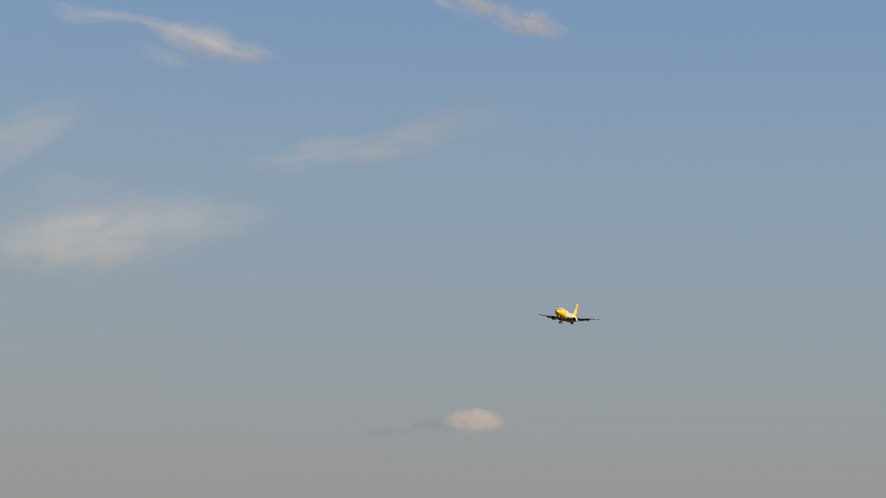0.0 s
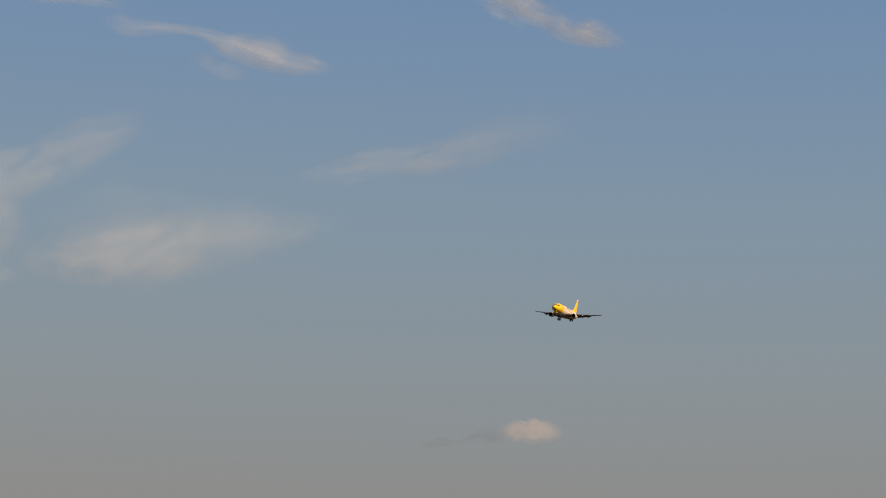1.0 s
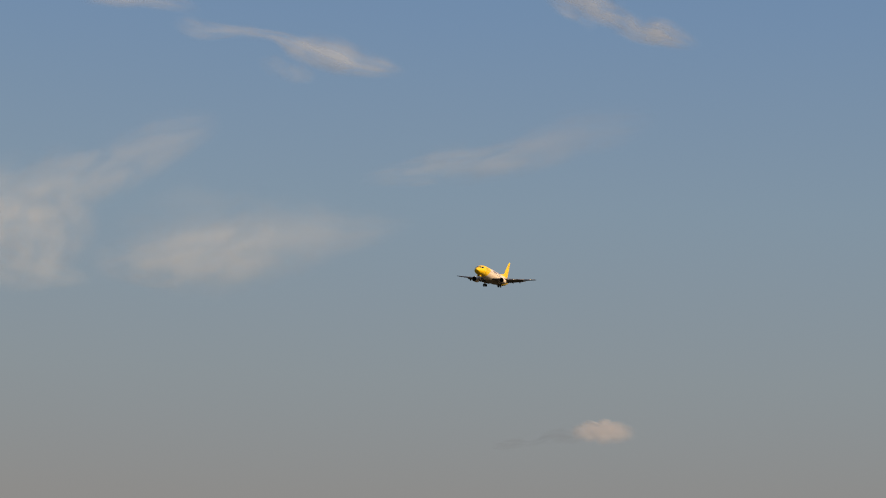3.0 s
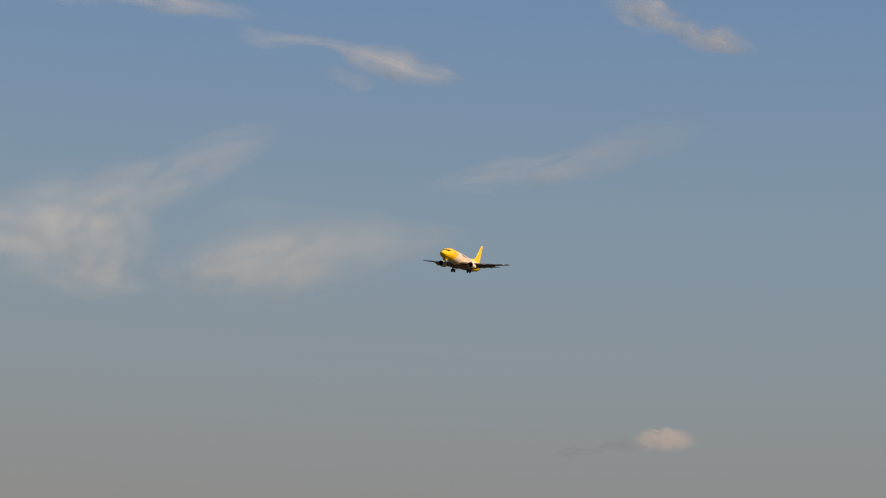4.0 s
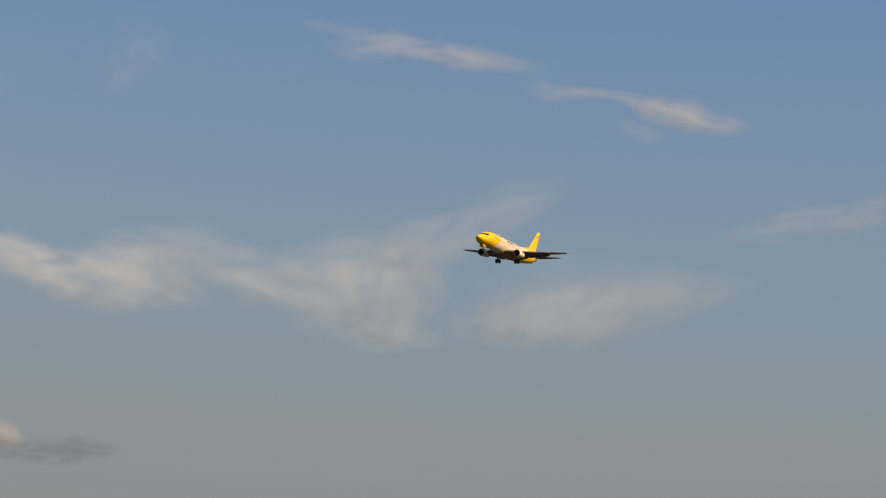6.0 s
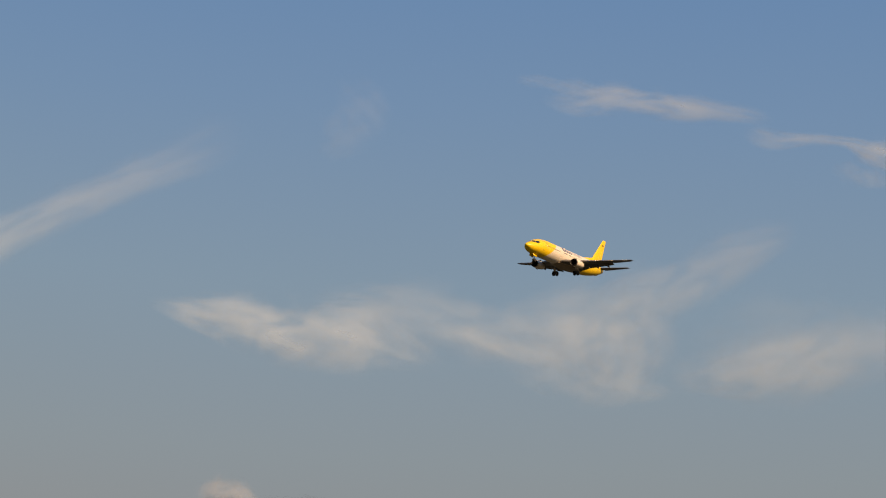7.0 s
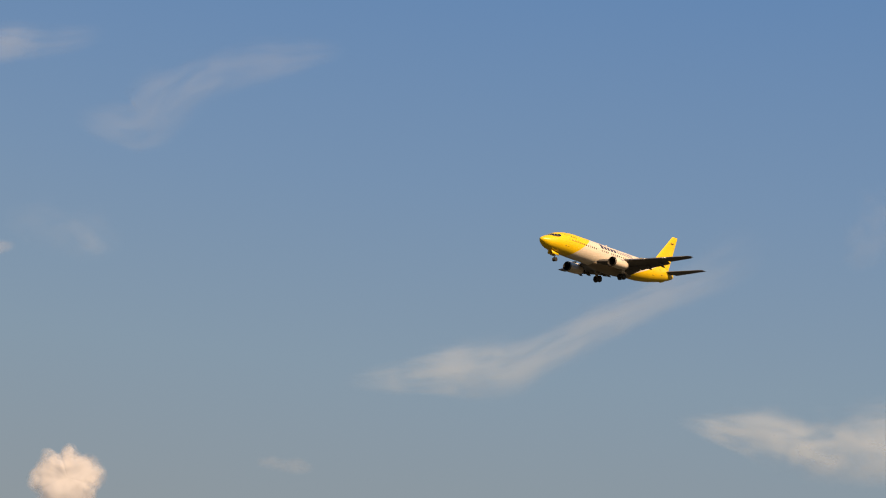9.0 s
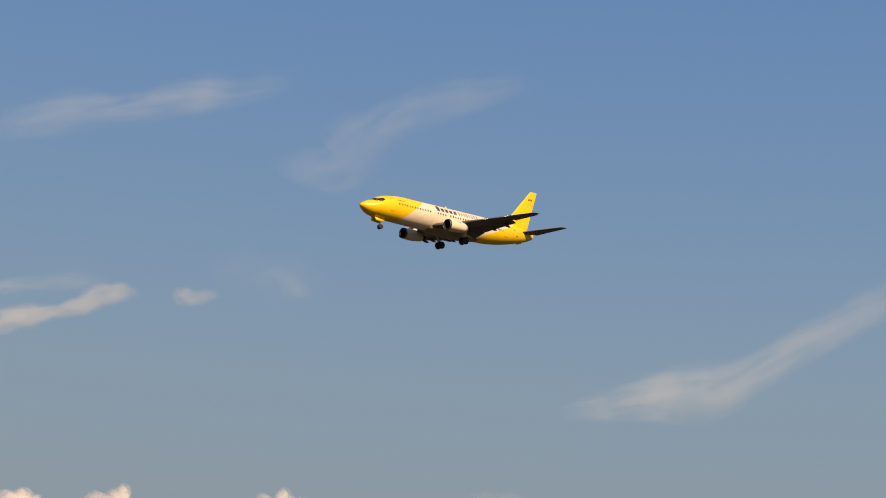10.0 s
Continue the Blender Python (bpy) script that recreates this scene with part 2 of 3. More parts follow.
def cloud(name, label, thickness, spine, far=None):
    """A lens-shaped body of thin vapour along a spine of (azimuth, elevation, half width in degrees, vapour)."""
    far = far or FAR - 420 + 61.0 * (len(bpy.data.meshes) * 5 % 13)
    count, band = 44, 16
    spine = [(*p, 1.0)[:4] for p in spine]
    at = [0.0]
    for p, q in zip(spine, spine[1:]):
        at.append(at[-1] + math.hypot(q[0] - p[0], q[1] - p[1]))
    pts = []
    for i in range(count + 1):
        u = at[-1] * i / count
        pts.append([interp(at, [p[k] for p in spine], u) for k in range(4)])
    bm = bmesh.new()
    uv = bm.loops.layers.uv.new("UVMap")
    vap = bm.verts.layers.float.new("vapour")
    seed = spine[0][0] * 3.1
    # shaded banks lean over to face down, so the sun strikes them less
    overhang = 2.0 if name == "shaded_cloud" else 0.0
    middle = EYE + far * toward(*[sum(p[k] for p in spine) / len(spine) for k in (0, 1)])
    sheets = []
    for side in (-1, 1):
        grid = []
        for i, (a, e, w, den) in enumerate(pts):
            a0, e0 = pts[max(i - 1, 0)][:2]
            a1, e1 = pts[min(i + 1, count)][:2]
            length = math.hypot(a1 - a0, e1 - e0) or 1
            na, ne = -(e1 - e0) / length, (a1 - a0) / length
            row = []
            for j in range(band + 1):
                v = 2 * j / band - 1
                d = toward(a + na * w * v, e + ne * w * v)
                u = i / count
                fat = radians(w) * far * 0.35 * (1 - v * v) * min(1, 6 * u * (1 - u))
                roll = noise.noise((u * 7 + seed, v * 1.5, seed)) * radians(w) * far * 0.03
                vert = bm.verts.new(EYE + d * (far + side * fat + roll - overhang * v * radians(w) * far) - middle)
                vert[vap] = den
                row.append(vert)
            grid.append(row)
        sheets.append(grid)
        for i in range(count):
            for j in range(band):
                f = bm.faces.new((grid[i][j], grid[i + 1][j], grid[i + 1][j + 1], grid[i][j + 1]))
                for loop, (ii, jj) in zip(f.loops, ((i, j), (i + 1, j), (i + 1, j + 1), (i, j + 1))):
                    loop[uv].uv = (ii / count, jj / band)
    bmesh.ops.remove_doubles(bm, verts=bm.verts, dist=0.05)
    ob = part("cloud", bm, M_CLOUD[name])
    ob.location = middle
    ob.color = (1, 1, 1, thickness)
    return tagged(ob, label, "cloud", group="clouds in the evening sky")


cloud("cirrus_cloud", "thin warm-white wisp with a trailing blunt head", 0.38, [(64.14, 14.39, 0.13, 0.60), (64.61, 14.26, 0.38, 1.00), (65.07, 14.16, 0.32, 0.70), (65.73, 14.15, 0.19, 0.60), (66.52, 14.08, 0.24, 0.70), (67.11, 13.87, 0.45, 0.90), (67.84, 13.66, 0.51, 1.00), (68.56, 13.46, 0.45, 1.00), (69.15, 13.36, 0.32, 1.15), (69.74, 13.23, 0.10, 0.80)])
cloud("cirrus_cloud", "small ragged scrap of thin white cloud", 0.10, [(66.19, 13.49, 0.13, 1.00), (66.59, 13.40, 0.37, 1.00), (67.11, 13.24, 0.33, 1.00), (67.58, 13.11, 0.13, 1.00)])
cloud("cirrus_cloud", "flat pale wisp of high cloud with feathered ends", 0.30, [(59.48, 15.21, 0.17, 0.50), (60.33, 15.09, 0.43, 0.80), (61.25, 15.19, 0.50, 1.00), (62.16, 15.11, 0.50, 1.05), (62.94, 14.95, 0.43, 1.10), (63.58, 14.85, 0.30, 0.70), (64.35, 14.74, 0.27, 0.60), (64.99, 14.56, 0.13, 0.40)])
cloud("cirrus_cloud", "thin faint streak above a pale wisp", 0.10, [(58.89, 15.66, 0.14, 1.00), (59.55, 15.59, 0.25, 1.00), (60.21, 15.47, 0.29, 1.00), (60.99, 15.35, 0.14, 1.00)])
cloud("cirrus_cloud", "bright elongated white wisp high in the blue", 0.46, [(72.73, 15.06, 0.17, 0.50), (73.35, 14.90, 0.53, 1.00), (74.07, 14.71, 0.63, 1.10), (74.71, 14.40, 0.47, 0.90), (75.09, 14.13, 0.37, 0.75), (75.54, 14.08, 0.40, 1.20), (76.05, 13.91, 0.30, 0.70), (76.55, 13.73, 0.13, 0.30)])
cloud("cirrus_cloud", "long faint white streak across blue sky", 0.22, [(68.42, 10.82, 0.19, 0.60), (69.40, 10.95, 0.41, 1.00), (70.44, 11.13, 0.56, 1.00), (71.48, 11.29, 0.63, 0.90), (72.52, 11.53, 0.71, 0.75), (73.69, 11.87, 0.71, 0.45), (75.62, 12.13, 0.46, 0.30)])
cloud("cirrus_cloud", "soft white veil with a brighter lower edge", 0.26, [(62.23, 8.73, 0.24, 0.60), (63.25, 8.84, 0.59, 1.10), (64.21, 8.94, 0.87, 1.20), (65.17, 9.18, 1.21, 1.00), (66.06, 9.40, 1.32, 0.80), (66.97, 9.48, 1.11, 0.50), (68.00, 9.59, 0.76, 0.40), (69.04, 9.72, 0.48, 0.40), (70.08, 9.88, 0.21, 0.20)])
cloud("cirrus_cloud", "broad very faint veil of thin cloud", 0.07, [(62.76, 9.47, 0.56), (64.32, 9.75, 1.35), (65.88, 10.02, 1.23), (67.84, 9.71, 0.79), (69.53, 9.84, 0.34)])
cloud("cirrus_cloud", "arrow-shaped white cloud with a sharp tip", 0.30, [(50.37, 10.54, 0.14, 0.60), (51.25, 10.37, 0.45, 1.10), (52.42, 10.17, 0.80, 1.20), (53.59, 10.00, 1.04, 1.20), (54.70, 9.92, 1.18, 1.10), (55.61, 9.81, 1.07, 0.95), (56.38, 9.55, 0.80, 0.80), (57.35, 9.16, 0.24, 0.40)])
cloud("cirrus_cloud", "wide faint veil joining two brighter clouds", 0.21, [(54.11, 10.69, 0.30, 0.50), (55.29, 10.56, 0.73, 1.00), (56.59, 10.32, 1.10, 0.80), (58.14, 10.07, 1.13, 0.80), (59.43, 9.97, 1.33, 0.90), (60.73, 10.13, 1.43, 1.00), (61.89, 10.36, 0.93, 0.60), (62.66, 10.53, 0.33, 0.30)])
cloud("cirrus_cloud", "narrow white streak running into a cloud fold", 0.17, [(56.91, 10.09, 0.15, 0.70), (57.75, 9.85, 0.33, 1.00), (58.78, 9.59, 0.45, 1.00), (59.68, 9.36, 0.33, 0.90), (60.44, 9.12, 0.15, 0.50)])
cloud("cirrus_cloud", "large pale branching cloud of thin vapour", 0.20, [(59.23, 9.58, 0.45, 0.50), (60.06, 9.66, 1.14, 0.90), (61.09, 9.69, 1.59, 1.10), (61.87, 9.57, 1.45, 0.90), (62.65, 9.27, 0.45, 0.40)])
cloud("cirrus_cloud", "faint plume rising from a branching cloud", 0.20, [(60.18, 9.99, 0.45, 0.60), (61.20, 10.48, 1.00, 1.00), (62.36, 10.92, 1.04, 0.90), (63.40, 11.39, 0.90, 0.80), (64.44, 11.85, 0.69, 0.70), (65.48, 12.18, 0.28, 0.40)])
cloud("cirrus_cloud", "low ragged fringe of pale cloud", 0.11, [(58.68, 9.00, 0.22), (59.72, 8.86, 0.58), (60.76, 8.76, 0.72), (61.80, 8.59, 0.40), (62.58, 8.49, 0.13)])
cloud("cirrus_cloud", "faint patch of cloud spreading behind a veil", 0.09, [(62.19, 9.03, 0.22), (63.36, 9.03, 0.79), (64.65, 9.16, 1.23), (65.95, 9.41, 1.23), (66.98, 9.53, 0.67), (67.49, 9.59, 0.22)])
cloud("cirrus_cloud", "comet-shaped white cloud with a long upward tail", 0.19, [(42.57, 11.38, 0.19, 0.40), (43.35, 11.44, 0.38, 0.80), (44.06, 11.52, 0.54, 1.10), (44.84, 11.62, 0.69, 1.25), (45.76, 11.72, 0.85, 1.30), (46.61, 11.82, 0.88, 1.05), (47.53, 12.20, 0.77, 0.75), (48.65, 12.73, 0.65, 0.85), (49.57, 13.10, 0.58, 0.75), (50.64, 13.59, 0.62, 0.55), (51.84, 14.20, 0.81, 0.35), (52.77, 14.75, 0.38, 0.20)])
cloud("cirrus_cloud", "very faint smudge of thin cloud in blue sky", 0.05, [(54.38, 13.85, 0.27), (54.78, 14.36, 0.79), (55.12, 14.86, 1.01), (55.46, 15.30, 0.85), (55.73, 15.62, 0.27)])
cloud("cirrus_cloud", "faint pale wisp fading into deep blue", 0.12, [(29.22, 17.67, 0.37, 0.50), (30.51, 18.03, 0.56, 0.80), (31.83, 18.31, 0.59, 0.90), (33.28, 18.50, 0.59, 1.00), (34.48, 18.69, 0.59, 1.20), (35.69, 18.80, 0.48, 0.70), (37.17, 19.12, 0.22, 0.30)])
cloud("cirrus_cloud", "faint hooked wisp of thin white cloud", 0.10, [(36.22, 17.21, 0.26, 0.50), (37.02, 17.07, 0.56, 0.90), (37.82, 17.07, 0.82, 1.00), (38.36, 17.64, 0.97, 0.90), (39.18, 18.20, 0.86, 0.90), (40.27, 18.52, 0.71, 0.80), (41.35, 18.70, 0.56, 0.80), (42.85, 18.93, 0.22, 0.30)])
cloud("cumulus_cloud", "ragged line of small white cloud puffs", 0.22, [(29.33, 13.42, 0.37, 0.90), (30.10, 13.56, 0.41, 1.10), (30.73, 13.67, 0.37, 1.10), (31.31, 13.82, 0.26, 1.00), (31.95, 13.94, 0.32, 1.10), (32.41, 14.17, 0.37, 0.80), (32.86, 14.25, 0.30, 1.00), (33.38, 14.13, 0.11, 0.50)])
cloud("cumulus_cloud", "small torn white cloud puff", 0.16, [(34.03, 14.30, 0.19, 0.80), (34.30, 14.18, 0.33, 1.10), (34.62, 14.13, 0.26, 0.80), (35.17, 14.21, 0.11, 0.40)])
cloud("cirrus_cloud", "tiny faint cloud shred", 0.05, [(36.07, 14.74, 0.19, 0.50), (36.60, 14.58, 0.37, 0.70), (36.99, 14.30, 0.30, 1.00), (37.28, 14.17, 0.11, 0.80)])
cloud("cirrus_cloud", "barely visible veil round a tiny cloud shred", 0.03, [(34.75, 14.84, 0.31, 0.60), (35.67, 14.77, 0.77, 1.00), (36.73, 14.58, 0.85, 1.00), (37.65, 14.19, 0.31, 0.60)])
cloud("cirrus_cloud", "faint thread of vapour above small puffs", 0.10, [(29.44, 14.25, 0.15, 0.80), (30.08, 14.32, 0.23, 1.00), (30.85, 14.44, 0.31, 0.80), (31.75, 14.49, 0.31, 0.70), (32.66, 14.43, 0.15, 0.50)])
cloud("cumulus_cloud", "soft pinkish cloud shred low in the haze", 0.05, [(40.80, 9.53, 0.12, 1.00), (41.31, 9.51, 0.25, 1.00), (41.76, 9.45, 0.25, 1.00), (42.17, 9.39, 0.10, 1.00)])
# shaded cloud parts: their shade is in the darker colour and the tilt
cloud("shaded_cloud", "thin cloud scrap low in haze, shaded grey-violet", 0.07, [(71.49, 4.78, 0.11, 1.00), (72.00, 4.81, 0.22, 1.00), (72.45, 4.84, 0.14, 0.50), (72.83, 4.97, 0.22, 1.00), (73.35, 5.02, 0.29, 1.00), (73.79, 4.93, 0.14, 1.00)])
cloud("shaded_cloud", "long cloud bank low in haze, shaded grey-violet", 0.18, [(51.10, 5.98, 0.11, 1.00), (51.79, 5.92, 0.32, 1.00), (52.68, 5.86, 0.43, 1.00), (53.69, 5.87, 0.47, 1.00), (54.45, 5.89, 0.36, 1.00), (55.34, 5.90, 0.11, 1.00)])
cloud("cumulus_cloud", "pale rounded hump on a shaded grey cloud bank", 0.26, [(51.64, 6.09, 0.14, 0.50), (51.97, 6.28, 0.42, 1.00), (52.32, 6.31, 0.52, 1.10), (52.69, 6.16, 0.38, 0.90), (53.08, 5.97, 0.14, 0.30)])


def cumulus(label, azimuth, top, puffs, thickness, deep=34.0, soft=False):
    """A heaped cloud: puffs (sideways, below its top, radius in metres) melted into one billowing body."""
    bm = bmesh.new()
    uv = bm.loops.layers.uv.new("UVMap")
    origin = EYE + FAR * toward(azimuth, top)
    right = Vector((math.cos(radians(azimuth)), -math.sin(radians(azimuth)), 0))
    away = toward(azimuth, 0)
    rings, seg = 34, 120
    cx, cz = 0.0, -max(z + r for x, z, r in puffs) * 0.62

    def rim(angle):
        """How far the puffs reach from the middle in this direction."""
        ux, uz = math.cos(angle), math.sin(angle)
        best = 12.0
        for x, z, r in puffs:
            px, pz = x - cx, -z - r - cz
            along = px * ux + pz * uz
            off = r * r - (px * px + pz * pz - along * along)
            if off > 0:
                best = max(best, along + math.sqrt(off))
        return best * 1.22
    reach = [rim(2 * math.pi * k / seg) for k in range(seg)]
    reach = [(reach[k - 1] + 2 * reach[k] + reach[(k + 1) % seg]) / 4 for k in range(seg)]
    for side in (-1, 1):
        grid = []
        for i in range(rings + 1):
            q = (i + 0.02) / (rings + 0.02)
            row = []
            for k in range(seg):
                a = 2 * math.pi * k / seg
                x, z = cx + q * reach[k] * math.cos(a), cz + q * reach[k] * math.sin(a)
                billow = (0.35 if soft else 1.0) * sum(h * noise.noise(((0.8 * x + 0.6 * z) / d + azimuth, (0.8 * z - 0.6 * x) / d + 0.37, side * 3.3)) for d, h in ((34, 7.0), (15, 2.5)))
                y = side * deep * math.sqrt(max(0.0, 1 - q * q)) + side * billow * (1 - q ** 4)
                row.append(bm.verts.new(right * x + away * y + Vector((0, 0, z))))
            grid.append(row)
        for i in range(rings):
            for k in range(seg):
                j = (k + 1) % seg
                f = bm.faces.new((grid[i][k], grid[i + 1][k], grid[i + 1][j], grid[i][j]))
                for loop, ring in zip(f.loops, (i, i + 1, i + 1, i)):
                    loop[uv].uv = (ring / rings, k / seg)
        bm.faces.new(grid[0])
    bmesh.ops.remove_doubles(bm, verts=bm.verts, dist=0.02)
    ob = part("cloud", bm, M_SOFT_HEAP if soft else M_HEAP)
    ob.location = origin
    ob.color = (1, 1, 1, thickness)
    return tagged(ob, label, "cloud", group="clouds in the evening sky")


cumulus("small soft pinkish-white cloud low in haze", 74.08, 5.36, [(-34, 8, 12), (-20, 2, 17), (4, 0, 20), (24, 4, 17), (38, 10, 12)], 0.31, 14.0, True)
cumulus("heaped peach-white cumulus with a knobbly top", 36.57, 9.70, [(0, 0, 13), (-30, 8, 13), (-24, 14, 24), (4, 10, 30), (30, 13, 18), (34, 24, 22), (-38, 34, 20), (0, 30, 44), (14, 60, 26)], 0.6)
cumulus("sloping peach-white cumulus above the haze", 32.94, 9.83, [(0, 0, 13), (-8, 6, 20), (-42, 10, 18), (-24, 16, 26), (10, 26, 22), (-10, 34, 44), (42, 46, 26), (62, 54, 20)], 0.6)
cumulus("low rounded peach-white cumulus top", 30.68, 9.77, [(0, 0, 20), (-24, 3, 22), (22, 10, 18), (0, 16, 42)], 0.6)

# ---- airliner: x forward from the nose, y to port, z up from the cabin's axis ----
XS = (-35.25, -35.0, -34.0, -32.0, -29.5, -27.0, -24.5, -22.5, -7.5, -6.0, -4.4, -3.3, -2.6, -1.9, -1.2, -0.6, -0.15, 0.0)
TOP = (0.98, 1.15, 1.55, 1.84, 1.95, 2.0, 2.0, 2.0, 1.98, 1.86, 1.60, 1.30, 1.00, 0.63, 0.34, 0.04, -0.23, -0.44)
BOTTOM = (0.80, 0.48, -0.02, -0.66, -1.28, -1.74, -2.0, -2.06, -2.04, -2.0, -1.97, -1.90, -1.82, -1.69, -1.43, -1.08, -0.74, -0.52)
WIDE = (0.08, 0.26, 0.62, 1.12, 1.55, 1.78, 1.87, 1.88, 1.88, 1.87, 1.80, 1.70, 1.58, 1.36, 1.06, 0.70, 0.32, 0.04)


def skin(x, angle, out=0.0):
    """A point on the fuselage at station x; angle in degrees up from the port side."""
    t, b, w = interp(XS, TOP, x), interp(XS, BOTTOM, x), interp(XS, WIDE, x)
    a = radians(angle)
    return Vector((x, (w + out) * math.cos(a), (t + b) / 2 + ((t - b) / 2 + out) * math.sin(a)))


def skin_angle(x, z):
    t, b = interp(XS, TOP, x), interp(XS, BOTTOM, x)
    return math.degrees(math.asin(max(-1, min(1, (z - (t + b) / 2) / ((t - b) / 2)))))


def patch(corners, port=True, out=0.012, steps=3):
    """A plate that lies on the skin, its corners as (x, z) going round; raised by out, with edges down to the skin."""
    bm = bmesh.new()
    (a, b, c, d) = corners
    layers = []
    for height in (out, -0.03):
        g = []
        for i in range(steps + 1):
            row = []
            for j in range(steps + 1):
                u, v = i / steps, j / steps
                x = (a[0] * (1 - u) + b[0] * u) * (1 - v) + (d[0] * (1 - u) + c[0] * u) * v
                z = (a[1] * (1 - u) + b[1] * u) * (1 - v) + (d[1] * (1 - u) + c[1] * u) * v
                p = skin(x, skin_angle(x, z), height)
                row.append(bm.verts.new((p.x, p.y if port else -p.y, p.z)))
            g.append(row)
        layers.append(g)
        for i in range(steps):
            for j in range(steps):
                bm.faces.new((g[i][j], g[i + 1][j], g[i + 1][j + 1], g[i][j + 1]))
    rim = [(i, 0) for i in range(steps)] + [(steps, j) for j in range(steps)] + [(i, steps) for i in range(steps, 0, -1)] + [(0, j) for j in range(steps, 0, -1)]
    for (i, j), (k, m) in zip(rim, rim[1:] + rim[:1]):
        bm.faces.new((layers[0][i][j], layers[0][k][m], layers[1][k][m], layers[1][i][j]))
    return bm


def pane(corners, port=True, out=0.014, steps=4):
    """A cockpit pane on the skin, its corners as (x, degrees up from the side) going round."""
    bm = bmesh.new()
    layers = []
    for height in (out, -0.03):
        grid = []
        for i in range(steps + 1):
            row = []
            for j in range(steps + 1):
                u, v = i / steps, j / steps
                x, a = [(corners[0][k] * (1 - u) + corners[1][k] * u) * (1 - v) + (corners[3][k] * (1 - u) + corners[2][k] * u) * v for k in (0, 1)]
                p = skin(x, a, height)
                row.append(bm.verts.new((p.x, p.y if port else -p.y, p.z)))
            grid.append(row)
        layers.append(grid)
    for g in layers:
        for i in range(steps):
            for j in range(steps):
                bm.faces.new((g[i][j], g[i + 1][j], g[i + 1][j + 1], g[i][j + 1]))
    rim = [(i, 0) for i in range(steps)] + [(steps, j) for j in range(steps)] + [(i, steps) for i in range(steps, 0, -1)] + [(0, j) for j in range(steps, 0, -1)]
    for (i, j), (k, m) in zip(rim, rim[1:] + rim[:1]):
        bm.faces.new((layers[0][i][j], layers[0][k][m], layers[1][k][m], layers[1][i][j]))
    return bm


def section(le, te, y, z, thick, up=False, count=15, twist=0.0, s0=0.0, s1=1.0):
    """An aerofoil ring between two x stations, or the stretch s0 to s1 of its chord; up: for the fin, where y and z change places."""
    ring = []
    c = le - te
    def half(s):
        return thick * c * (1.4845 * math.sqrt(s) - 0.63 * s - 1.758 * s * s + 1.4215 * s ** 3 - 0.5075 * s ** 4)
    ss = [s0 + (s1 - s0) * (1 - math.cos(math.pi * i / count)) / 2 for i in range(count + 1)]
    camber = 0.0 if up else 0.018
    path = [(s, half(s)) for s in ss] + [(s, -half(s)) for s in reversed(ss if s0 > 0 else ss[1:])]
    for s, h in path:
        x, k = le - s * c, h + camber * c * 4 * s * (1 - s) - math.tan(radians(twist)) * s * c
        ring.append((x, k, z) if up else (x, y, z + k))
    return ring


def slab(quad, thick, normal):
    """A thin plate over four corners."""
    n = Vector(normal).normalized() * thick / 2
    return loft([[Vector(p) + n for p in quad], [Vector(p) - n for p in quad]])


def bars(parent, name, x0, x1, z0, z1, count, mat, port=True, wobble=0.25, label="", fill=0.45):
    """A row of plain bars in place of lettering."""
    rng = random.Random(int(abs(x0) * 10))
    step = (x1 - x0) / count
    for i in range(count):
        top = z1 - (z1 - z0) * wobble * rng.random()
        a, b = x0 + step * i, x0 + step * (i + fill)
        part(name, patch([(a, z0), (b, z0), (b, top), (a, top)], port), mat, parent, label if i == 0 else "")


WING_LE = ((0.0, 1.88, 4.9, 14.1, 14.44), (-12.6, -13.2, -15.45, -20.95, -21.5))
WING_TE = ((0.0, 1.88, 5.0, 14.1, 14.44), (-20.7, -20.6, -20.3, -22.55, -22.6))


def lin(table, y):
    return float(np.interp(y, *table))


def wing_z(y):
    return -1.45 + 0.118 * max(y - 1.0, 0) + 0.0012 * max(y - 5, 0) ** 2


